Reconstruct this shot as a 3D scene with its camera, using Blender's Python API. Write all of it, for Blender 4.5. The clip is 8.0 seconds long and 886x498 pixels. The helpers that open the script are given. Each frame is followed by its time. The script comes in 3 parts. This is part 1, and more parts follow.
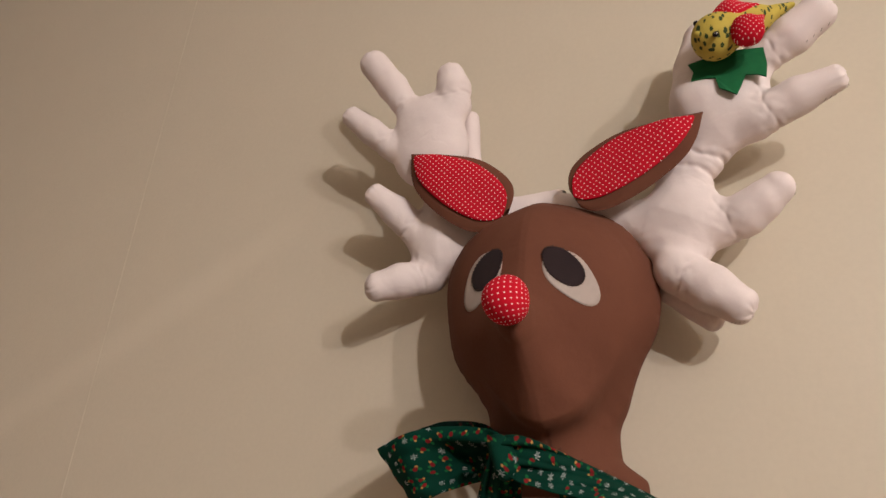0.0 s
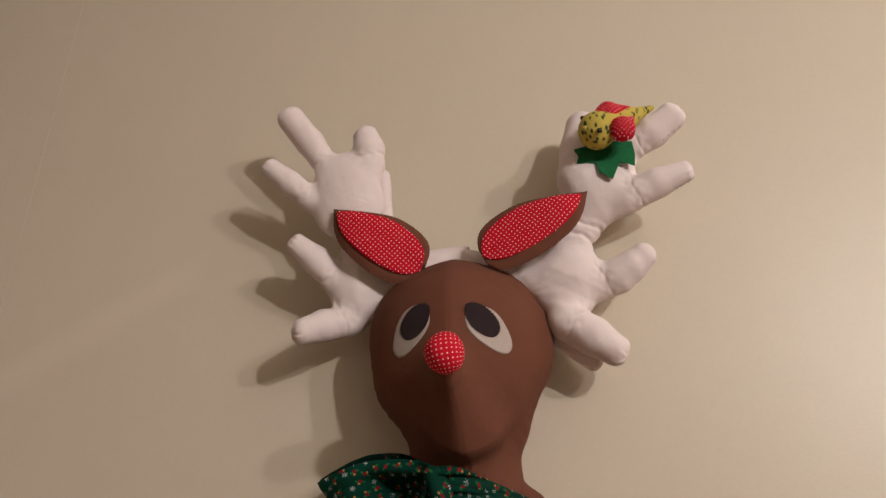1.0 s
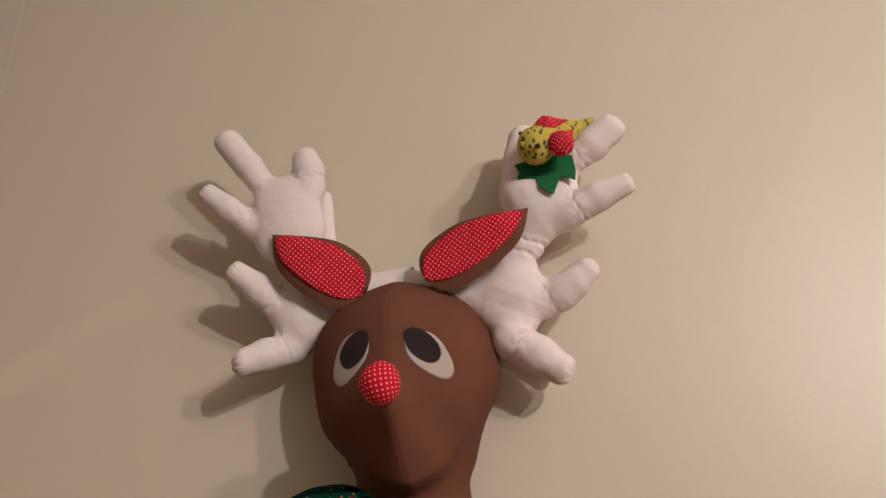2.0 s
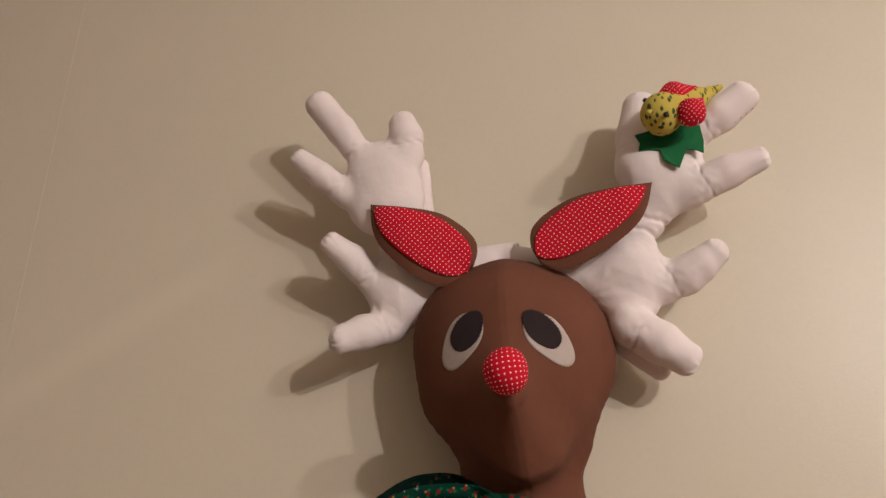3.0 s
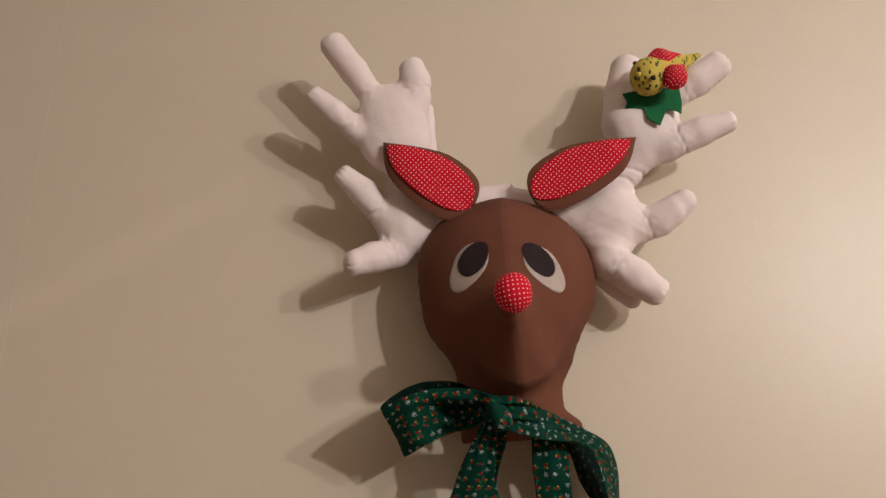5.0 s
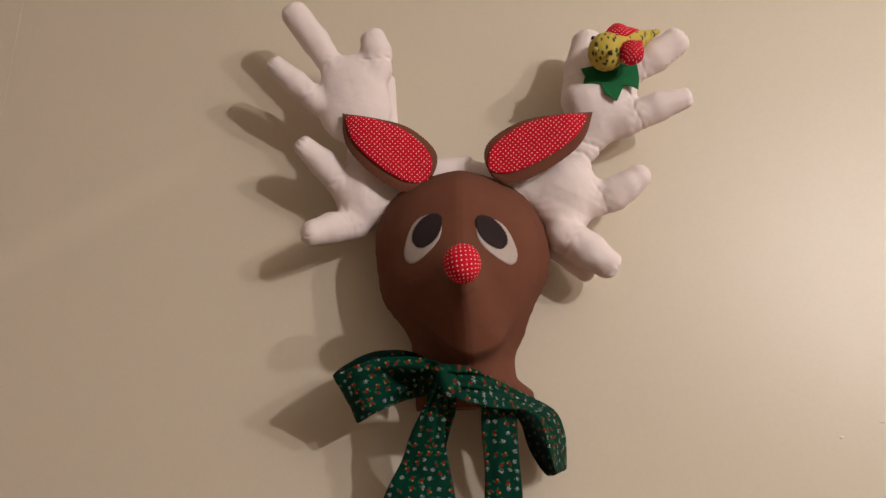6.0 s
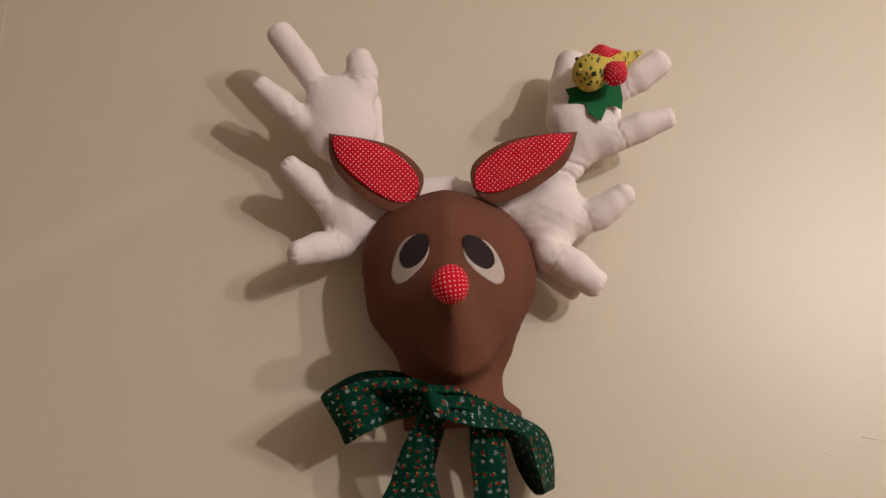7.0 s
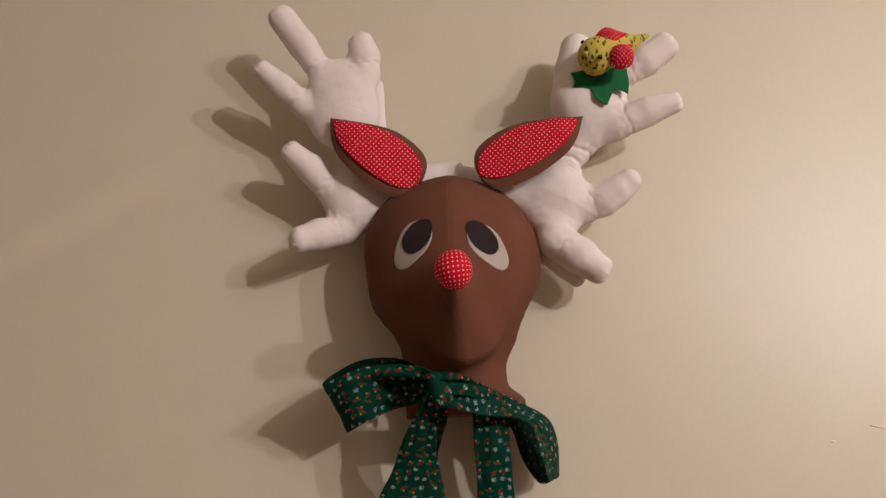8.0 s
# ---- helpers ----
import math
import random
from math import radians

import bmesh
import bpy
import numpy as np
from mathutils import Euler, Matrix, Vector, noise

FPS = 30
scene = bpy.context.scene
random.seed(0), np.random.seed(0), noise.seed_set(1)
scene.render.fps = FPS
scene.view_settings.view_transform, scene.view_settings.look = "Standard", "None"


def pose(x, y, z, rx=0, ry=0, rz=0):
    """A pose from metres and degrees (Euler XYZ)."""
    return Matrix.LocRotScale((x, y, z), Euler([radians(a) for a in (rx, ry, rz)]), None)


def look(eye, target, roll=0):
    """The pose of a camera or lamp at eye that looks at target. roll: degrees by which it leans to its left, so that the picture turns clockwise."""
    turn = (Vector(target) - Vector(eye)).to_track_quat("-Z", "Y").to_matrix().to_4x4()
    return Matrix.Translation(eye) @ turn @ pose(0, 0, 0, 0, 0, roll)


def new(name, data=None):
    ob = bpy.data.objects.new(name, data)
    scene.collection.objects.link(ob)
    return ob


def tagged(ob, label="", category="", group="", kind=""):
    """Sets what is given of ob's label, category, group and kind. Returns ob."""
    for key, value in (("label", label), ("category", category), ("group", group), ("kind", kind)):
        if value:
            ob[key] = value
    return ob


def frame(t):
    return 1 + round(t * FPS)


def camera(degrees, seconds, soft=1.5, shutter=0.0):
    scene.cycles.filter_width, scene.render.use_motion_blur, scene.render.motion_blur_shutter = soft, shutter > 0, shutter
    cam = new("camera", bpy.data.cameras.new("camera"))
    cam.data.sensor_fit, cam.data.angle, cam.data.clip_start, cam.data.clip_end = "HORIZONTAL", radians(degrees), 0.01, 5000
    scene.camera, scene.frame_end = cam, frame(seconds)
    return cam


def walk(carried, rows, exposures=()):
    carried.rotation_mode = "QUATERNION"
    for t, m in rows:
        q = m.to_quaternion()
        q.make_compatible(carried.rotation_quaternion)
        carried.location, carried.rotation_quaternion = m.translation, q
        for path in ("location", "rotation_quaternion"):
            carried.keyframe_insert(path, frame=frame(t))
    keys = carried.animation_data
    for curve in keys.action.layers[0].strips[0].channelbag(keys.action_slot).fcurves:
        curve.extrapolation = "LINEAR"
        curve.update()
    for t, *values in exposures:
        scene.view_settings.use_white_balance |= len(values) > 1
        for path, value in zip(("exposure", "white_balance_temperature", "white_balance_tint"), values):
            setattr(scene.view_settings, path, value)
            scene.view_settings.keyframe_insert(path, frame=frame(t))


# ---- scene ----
cam = camera(65.0, 8.0)
PATH = [
    (0, (0.191, -0.751, 1.494), (-0.588, 0.929, 2.249), 5.1),
    (0.2, (0.139, -0.759, 1.519), (-0.539, 0.96, 2.282), 4.2),
    (0.5, (0.08, -0.794, 1.53), (-0.454, 0.961, 2.328), 2.9),
    (0.7, (0.05, -0.85, 1.536), (-0.337, 0.961, 2.292), 2.0),
    (1, (0.113, -0.896, 1.499), (-0.179, 0.916, 2.293), 0.2),
    (1.2, (0.117, -0.905, 1.502), (-0.071, 0.917, 2.303), -1.6),
    (2.3, (0.171, -0.873, 1.531), (-0.088, 0.948, 2.318), -2.7),
    (2.5, (0.127, -0.868, 1.527), (-0.157, 0.96, 2.287), -0.6),
    (2.7, (0.094, -0.862, 1.532), (-0.199, 0.976, 2.264), 0.4),
    (3, (0.06, -0.846, 1.56), (-0.268, 0.993, 2.276), -0.2),
    (3.2, (0.012, -0.861, 1.583), (-0.305, 0.984, 2.286), -0.4),
    (3.5, (-0.002, -0.87, 1.613), (-0.34, 0.966, 2.331), -0.9),
    (3.7, (-0.017, -0.885, 1.608), (-0.316, 0.969, 2.295), -1.4),
    (4, (-0.005, -0.915, 1.57), (-0.337, 0.944, 2.229), -1.5),
    (4.2, (-0.023, -0.937, 1.555), (-0.306, 0.953, 2.144), -1.3),
    (4.3, (-0.025, -0.936, 1.538), (-0.288, 0.961, 2.116), -1.1),
    (4.5, (-0.008, -0.935, 1.52), (-0.27, 0.968, 2.075), -0.9),
    (4.7, (-0.015, -0.943, 1.522), (-0.22, 0.966, 2.083), -0.5),
    (5.8, (0.018, -0.947, 1.506), (-0.096, 0.983, 2.018), 1.5),
    (6, (0.029, -0.951, 1.512), (-0.09, 0.985, 2.003), 1.2),
    (6.5, (0.026, -0.951, 1.519), (-0.05, 0.982, 2.028), 0.6),
    (7, (0.023, -0.956, 1.522), (-0.045, 0.973, 2.044), 0.5),
    (7.5, (0.024, -0.96, 1.522), (-0.068, 0.97, 2.036), 0.7),
    (8, (0.022, -0.942, 1.516), (-0.054, 0.991, 2.02), 0.6),
]
EXPOSURES = [(0.0, 0.07), (0.6, 0.0), (1.0, -0.1), (2.5, -0.1), (3.2, 0.0), (5.8, 0.0), (6.5, -0.08), (8.0, -0.05)]
walk(cam, [(t, look(eye, target, roll)) for t, eye, target, roll in PATH], EXPOSURES)
LAMPS = [((1.82, -2.44, 2.50), 118), ((2.42, -2.36, 2.50), 76)]

# ---- light ----
world = bpy.data.worlds.new("world")
scene.world = world
world.use_nodes = True
world.node_tree.nodes["Background"].inputs[0].default_value = (1.0, 0.85, 0.7, 1)
world.node_tree.nodes["Background"].inputs[1].default_value = 0.02


def bulb(name, place, watts, radius):
    data = bpy.data.lights.new(name, "POINT")
    data.energy, data.shadow_soft_size, data.color = watts, radius, (0.99, 0.928, 0.912)
    ob = new(name, data)
    ob.location = place
    return ob


for place, watts in LAMPS:
    bulb("lamp_bulb", place, watts, 0.035)


# ---- materials ----
class Nodes:
    """A short way to write node materials."""

    def __init__(self, name, rough=0.8):
        self.mat = bpy.data.materials.new(name)
        self.mat.use_nodes = True
        self.tree = self.mat.node_tree
        self.bsdf = self.tree.nodes["Principled BSDF"]
        self.bsdf.inputs["Roughness"].default_value = rough

    def put(self, socket, value):
        if isinstance(value, bpy.types.NodeSocket):
            self.tree.links.new(value, socket)
        elif isinstance(value, (tuple, list)) and len(value) == 3 and socket.type == "RGBA":
            socket.default_value = (*value, 1)
        else:
            socket.default_value = value

    def coord(self, which):
        return self.tree.nodes.new("ShaderNodeTexCoord").outputs[which]

    def math(self, op, a, b=0.0, clamp=False):
        n = self.tree.nodes.new("ShaderNodeMath")
        n.operation, n.use_clamp = op, clamp
        self.put(n.inputs[0], a), self.put(n.inputs[1], b)
        return n.outputs[0]

    def vec(self, op, a, b=(0, 0, 0), out=0):
        n = self.tree.nodes.new("ShaderNodeVectorMath")
        n.operation = op
        self.put(n.inputs[0], a), self.put(n.inputs[1], b)
        return n.outputs[out]

    def scaled(self, a, s):
        n = self.tree.nodes.new("ShaderNodeVectorMath")
        n.operation = "SCALE"
        self.put(n.inputs[0], a), self.put(n.inputs["Scale"], s)
        return n.outputs[0]

    def noise(self, vector, scale, detail=3.0, rough=0.5):
        n = self.tree.nodes.new("ShaderNodeTexNoise")
        self.put(n.inputs["Vector"], vector)
        n.inputs["Scale"].default_value, n.inputs["Detail"].default_value, n.inputs["Roughness"].default_value = scale, detail, rough
        return n.outputs["Fac"]

    def ramp(self, value, low, high, to_low=0.0, to_high=1.0):
        n = self.tree.nodes.new("ShaderNodeMapRange")
        n.interpolation_type = "SMOOTHSTEP"
        for i, v in enumerate((value, low, high, to_low, to_high)):
            self.put(n.inputs[i], v)
        return n.outputs[0]

    def mix(self, fac, a, b):
        n = self.tree.nodes.new("ShaderNodeMix")
        n.data_type = "RGBA"
        self.put(n.inputs[0], fac), self.put(n.inputs[6], a), self.put(n.inputs[7], b)
        return n.outputs[2]

    def bump(self, height, strength, distance, under=None):
        n = self.tree.nodes.new("ShaderNodeBump")
        self.put(n.inputs["Strength"], strength), self.put(n.inputs["Distance"], distance)
        self.put(n.inputs["Height"], height)
        if under is not None:
            self.put(n.inputs["Normal"], under)
        return n.outputs[0]

    def weave(self, pitch=0.0007, strength=0.25):
        """Cloth: a fine thread pattern and soft rumples."""
        at = self.coord("Object")
        rumple = self.bump(self.noise(at, 38, 3), 0.26, 0.006)
        wave = self.noise(at, 1 / pitch, 2)
        return self.bump(wave, strength, 0.0004, rumple)

    def done(self, colour=None, normal=None, rough=None):
        if colour is not None:
            self.put(self.bsdf.inputs["Base Color"], colour)
        if normal is not None:
            self.put(self.bsdf.inputs["Normal"], normal)
        if rough is not None:
            self.put(self.bsdf.inputs["Roughness"], rough)
        return self.mat


def cloth(name, light, dark, rough=0.9, sheen=0.0, creases=0.0):
    n = Nodes(name, rough)
    at = n.coord("Object")
    fac = n.math("ADD", n.math("MULTIPLY", n.noise(at, 16, 4), 0.7), n.math("MULTIPLY", n.noise(at, 900, 2), 0.3))
    n.bsdf.inputs["Sheen Weight"].default_value = sheen
    n.bsdf.inputs["Specular IOR Level"].default_value = 0.2
    normal = n.weave()
    if creases:
        # thin pulled creases here and there
        line = n.math("ABSOLUTE", n.math("SUBTRACT", n.noise(at, 17, 2), 0.5))
        some = n.ramp(n.noise(at, 11, 2), 0.45, 0.6)
        normal = n.bump(n.math("MULTIPLY", n.ramp(line, 0.0, 0.03), some), creases, 0.004, normal)
    return n.done(n.mix(n.ramp(fac, 0.3, 0.7), dark, light), normal)


def dotted(name, base, base_dark, dot, period, size):
    """Cloth with a staggered pin dot, laid out in metres by the UV map."""
    n = Nodes(name, 0.85)
    uv = n.coord("UV")

    def lattice(shift):
        cell = n.vec("FRACTION", n.vec("ADD", n.vec("DIVIDE", uv, (*period, 1)), (shift, shift, 0)))
        off = n.vec("MULTIPLY", n.vec("SUBTRACT", cell, (0.5, 0.5, 0)), (*period, 0))
        return n.vec("LENGTH", off, out=1)

    near = n.math("MINIMUM", lattice(0.0), lattice(0.5))
    mask = n.ramp(near, size * 0.8, size * 1.15, 1.0, 0.0)
    ground = n.mix(n.noise(n.coord("Object"), 60, 4), base_dark, base)
    n.bsdf.inputs["Specular IOR Level"].default_value = 0.2
    return n.done(n.mix(mask, ground, dot), n.weave())


def holiday_print(name, shown=1.0, depth=1.0):
    """Dark green cotton with white snowflakes and red and yellow berries."""
    n = Nodes(name, 0.85)
    uv = n.coord("UV")
    per = 1 / 0.0113
    v = n.tree.nodes.new("ShaderNodeTexVoronoi")
    v.voronoi_dimensions = "2D"
    n.put(v.inputs["Vector"], uv)
    v.inputs["Scale"].default_value, v.inputs["Randomness"].default_value = per, 0.6
    local = n.scaled(n.vec("SUBTRACT", uv, v.outputs["Position"]), per)
    split = n.tree.nodes.new("ShaderNodeSeparateColor")
    n.put(split.inputs[0], v.outputs["Color"])
    kind, turn = split.outputs[0], split.outputs[1]
    rot = n.tree.nodes.new("ShaderNodeVectorRotate")
    rot.rotation_type = "Z_AXIS"
    n.put(rot.inputs["Vector"], local), n.put(rot.inputs["Angle"], n.math("MULTIPLY", turn, 6.28))
    local = rot.outputs[0]
    xy = n.tree.nodes.new("ShaderNodeSeparateXYZ")
    n.put(xy.inputs[0], local)
    r = n.vec("LENGTH", local, out=1)
    arm = n.math("MULTIPLY", n.math("ABSOLUTE", n.math("SINE", n.math("MULTIPLY", n.math("ARCTAN2", xy.outputs[1], xy.outputs[0]), 3.0))), r)
    flake = n.math("MULTIPLY", n.ramp(arm, 0.024, 0.042, 1, 0), n.ramp(r, 0.25, 0.28, 1, 0))
    flake = n.math("MULTIPLY", flake, n.ramp(r, 0.03, 0.07, 0, 1))
    flake = n.math("MULTIPLY", flake, n.math("LESS_THAN", kind, 0.38))

    def blob(cx, cy, size):
        return n.ramp(n.vec("LENGTH", n.vec("SUBTRACT", local, (cx, cy, 0)), out=1), size * 0.85, size * 1.1, 1, 0)

    berry = n.math("GREATER_THAN", kind, 0.42)
    red = n.math("MULTIPLY", n.math("MAXIMUM", blob(0.12, 0, 0.165), blob(-0.01, 0.06, 0.12)), berry)
    gold = n.math("MULTIPLY", n.math("MULTIPLY", blob(-0.17, 0.03, 0.11), berry), n.math("LESS_THAN", kind, 0.85))
    leaf = n.math("MULTIPLY", n.math("MAXIMUM", blob(-0.05, 0.3, 0.14), blob(0.2, -0.27, 0.12)), berry)
    # depth under 1 darkens the ground, used as painted shade on the reverse
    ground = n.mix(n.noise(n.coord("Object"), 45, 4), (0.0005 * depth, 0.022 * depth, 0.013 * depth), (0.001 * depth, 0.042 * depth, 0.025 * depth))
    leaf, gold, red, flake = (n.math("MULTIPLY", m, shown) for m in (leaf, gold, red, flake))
    col = n.mix(leaf, ground, (0.009, 0.11, 0.032))
    col = n.mix(gold, col, (0.42, 0.22, 0.06))
    col = n.mix(red, col, (0.18, 0.011, 0.012))
    col = n.mix(flake, col, (0.95, 0.95, 0.92))
    n.bsdf.inputs["Specular IOR Level"].default_value = 0.12
    return n.done(col, n.weave())


def leaf_print(name):
    """Yellow cotton with small dark green sprigs."""
    n = Nodes(name, 0.85)
    at = n.coord("Object")
    stretched = n.vec("MULTIPLY", n.vec("ADD", at, (0, 0, 0)), (1.0, 1.0, 0.5))
    v = n.tree.nodes.new("ShaderNodeTexVoronoi")
    n.put(v.inputs["Vector"], stretched)
    v.inputs["Scale"].default_value, v.inputs["Randomness"].default_value = 165, 1.0
    wob = n.math("ADD", v.outputs["Distance"], n.math("MULTIPLY", n.noise(at, 700, 2), 0.35))
    mask = n.ramp(wob, 0.47, 0.53, 1, 0)
    ground = n.mix(n.noise(at, 90, 3), (0.48, 0.36, 0.05), (0.58, 0.45, 0.08))
    return n.done(n.mix(mask, ground, (0.03, 0.055, 0.010)), n.weave())


def wall_paint(name):
    """Cream satin paint on roller-textured, slightly uneven board."""
    n = Nodes(name, 0.6)
    n.bsdf.inputs["Specular IOR Level"].default_value = 0.1
    at = n.coord("Object")
    tone = n.math("ADD", n.math("MULTIPLY", n.noise(at, 9, 6, 0.75), 0.5), n.math("MULTIPLY", n.noise(at, 160, 3), 0.5))
    colour = n.mix(n.ramp(tone, 0.2, 0.8), (0.630, 0.554, 0.432), (0.666, 0.586, 0.458))
    where = n.tree.nodes.new("ShaderNodeSeparateXYZ")
    n.put(where.inputs[0], at)
    # a faint slanting streak of light, painted into the wall colour
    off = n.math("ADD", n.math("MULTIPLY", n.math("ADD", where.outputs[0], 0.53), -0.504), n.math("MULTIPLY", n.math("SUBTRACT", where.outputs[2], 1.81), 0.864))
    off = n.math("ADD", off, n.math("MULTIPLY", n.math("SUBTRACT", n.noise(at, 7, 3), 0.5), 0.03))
    light_streak = n.math("MULTIPLY", n.ramp(n.math("ABSOLUTE", off), 0.002, 0.042, 0.32, 0), n.ramp(where.outputs[0], -0.34, -0.46))
    colour = n.mix(light_streak, colour, (0.76, 0.67, 0.53))
    turned = n.tree.nodes.new("ShaderNodeVectorRotate")
    turned.rotation_type = "Y_AXIS"
    turned.inputs["Center"].default_value = (1.3, 0.0, 0.6)
    turned.inputs["Angle"].default_value = radians(38)
    n.put(turned.inputs["Vector"], at)
    smear = n.vec("MULTIPLY", turned.outputs[0], (0.35, 1.0, 1.6))
    # the board bows a little between its studs
    bow_out = n.math("MULTIPLY", n.math("SINE", n.math("MULTIPLY", n.math("SUBTRACT", 1.70, where.outputs[2]), 3.0)), 0.020)
    bowed = n.bump(bow_out, 1.0, 1.0)
    big = n.bump(n.noise(smear, 3.4, 2), 0.10, 0.03, bowed)
    grain = n.noise(n.vec("MULTIPLY", turned.outputs[0], (0.8, 1.0, 1.15)), 310, 2.5, 0.55)
    peel = n.bump(grain, 0.10, 0.0006, big)
    # the satin top coat carries the roller marks
    gloss = n.bsdf.inputs
    gloss["Coat Weight"].default_value, gloss["Coat IOR"].default_value = 0.57, 1.5
    gloss["Coat Roughness"].default_value = 0.24
    n.put(gloss["Coat Normal"], n.bump(grain, 0.80, 0.0010, n.bump(n.noise(smear, 2.1, 1), 0.05, 0.03, bowed)))
    return n.done(colour, peel)


def plain(name, colour, dark, rough, scale=30):
    n = Nodes(name, rough)
    at = n.coord("Object")
    return n.done(n.mix(n.noise(at, scale, 4), dark, colour), n.bump(n.noise(at, scale * 8, 3), 0.2, 0.001))


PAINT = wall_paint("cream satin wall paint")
CEILING = plain("matt off-white ceiling paint", (0.76, 0.72, 0.65), (0.70, 0.66, 0.60), 0.9, 8)
TAUPE = plain("taupe wall paint", (0.36, 0.31, 0.255), (0.32, 0.275, 0.225), 0.8, 6)
BOARDS = plain("brown floor boards", (0.17, 0.095, 0.048), (0.11, 0.062, 0.032), 0.5, 6)
BROWN = cloth("chocolate brown cotton", (0.158, 0.059, 0.034), (0.136, 0.050, 0.029))
MUSLIN = cloth("cream white muslin", (0.83, 0.725, 0.695), (0.78, 0.675, 0.645), 0.85, 0.0, 0.06)
RED_DOT = dotted("red cotton with white pin dots", (0.60, 0.003, 0.022), (0.51, 0.002, 0.017), (0.93, 0.80, 0.78), (0.0067, 0.0068), 0.00064)
NOSE_DOT = dotted("red nose cotton with white pin dots", (0.60, 0.003, 0.020), (0.51, 0.002, 0.016), (0.92, 0.74, 0.72), (0.0076, 0.0080), 0.00084)
GREEN = holiday_print("green holiday print cotton")
# duller reverse, its colour also darkened for the shade inside the loops
GREEN_BACK_SHADED = holiday_print("dull reverse of the green holiday print, darkened as shade", 0.15, 0.28)
YELLOW = leaf_print("yellow sprig print cotton")
WHITE_FELT = plain("greyish white felt", (0.49, 0.41, 0.36), (0.42, 0.35, 0.31), 0.95, 120)
BLACK_FELT = plain("near black felt", (0.024, 0.011, 0.013), (0.016, 0.008, 0.009), 0.95, 120)
GREEN_FELT = plain("grass green felt", (0.005, 0.145, 0.045), (0.003, 0.105, 0.030), 0.95, 140)
BEAD = plain("shiny black bead", (0.01, 0.008, 0.008), (0.008, 0.006, 0.006), 0.2, 40)
FADED = plain("grey brown sewing thread", (0.36, 0.29, 0.24), (0.27, 0.21, 0.17), 0.9, 200)
THREAD = plain("dark sewing thread", (0.05, 0.025, 0.018), (0.035, 0.018, 0.012), 0.9, 200)


# ---- building helpers ----
def smooth(me, on=True):
    me.polygons.foreach_set("use_smooth", [on] * len(me.polygons))
    return me


def part(name, me, material, parent=None, label=""):
    ob = new(name, me)
    me.materials.append(material)
    ob.parent = parent
    return tagged(ob, label)


def thing(name, place, label, category, kind=""):
    ob = new(name)
    ob.location = place
    ob.empty_display_size = 0.05
    return tagged(ob, label, category, kind=kind)


def under(ob, parent):
    """Keeps a mesh that is written in world coordinates where it is."""
    ob.parent = parent
    ob.matrix_parent_inverse = Matrix.Translation(-Vector(parent.location)) if parent.type == "EMPTY" else Matrix()
    return ob


def lay_uv(me, uv):
    layer = me.uv_layers.new(name="UVMap")
    loops = np.empty(len(me.loops), np.int32)
    me.loops.foreach_get("vertex_index", loops)
    layer.data.foreach_set("uv", np.asarray(uv, np.float32)[loops].ravel())


def smin(a, b, k):
    h = np.clip(0.5 + 0.5 * (b - a) / k, 0, 1)
    return b + (a - b) * h - k * h * (1 - h)


def limb(x, y, z, a, b, ra, rb, flat=1.0):
    """Distance to a stuffed tube from a to b; flat: its thickness to its width."""
    ax, ay, az = a
    bx, by, bz = b
    dx, dy, dz = bx - ax, by - ay, bz - az
    t = np.clip(((x - ax) * dx + (y - ay) * dy + (z - az) * dz) / (dx * dx + dy * dy + dz * dz), 0, 1)
    r = ra + (rb - ra) * t
    return np.sqrt((x - ax - t * dx) ** 2 + ((y - ay - t * dy) / flat) ** 2 + (z - az - t * dz) ** 2) - r


def egg(x, y, z, c, r):
    px, py, pz = (x - c[0]), (y - c[1]), (z - c[2])
    k0 = np.sqrt((px / r[0]) ** 2 + (py / r[1]) ** 2 + (pz / r[2]) ** 2)
    k1 = np.sqrt((px / r[0] ** 2) ** 2 + (py / r[1] ** 2) ** 2 + (pz / r[2] ** 2) ** 2) + 1e-9
    return k0 * (k0 - 1) / k1


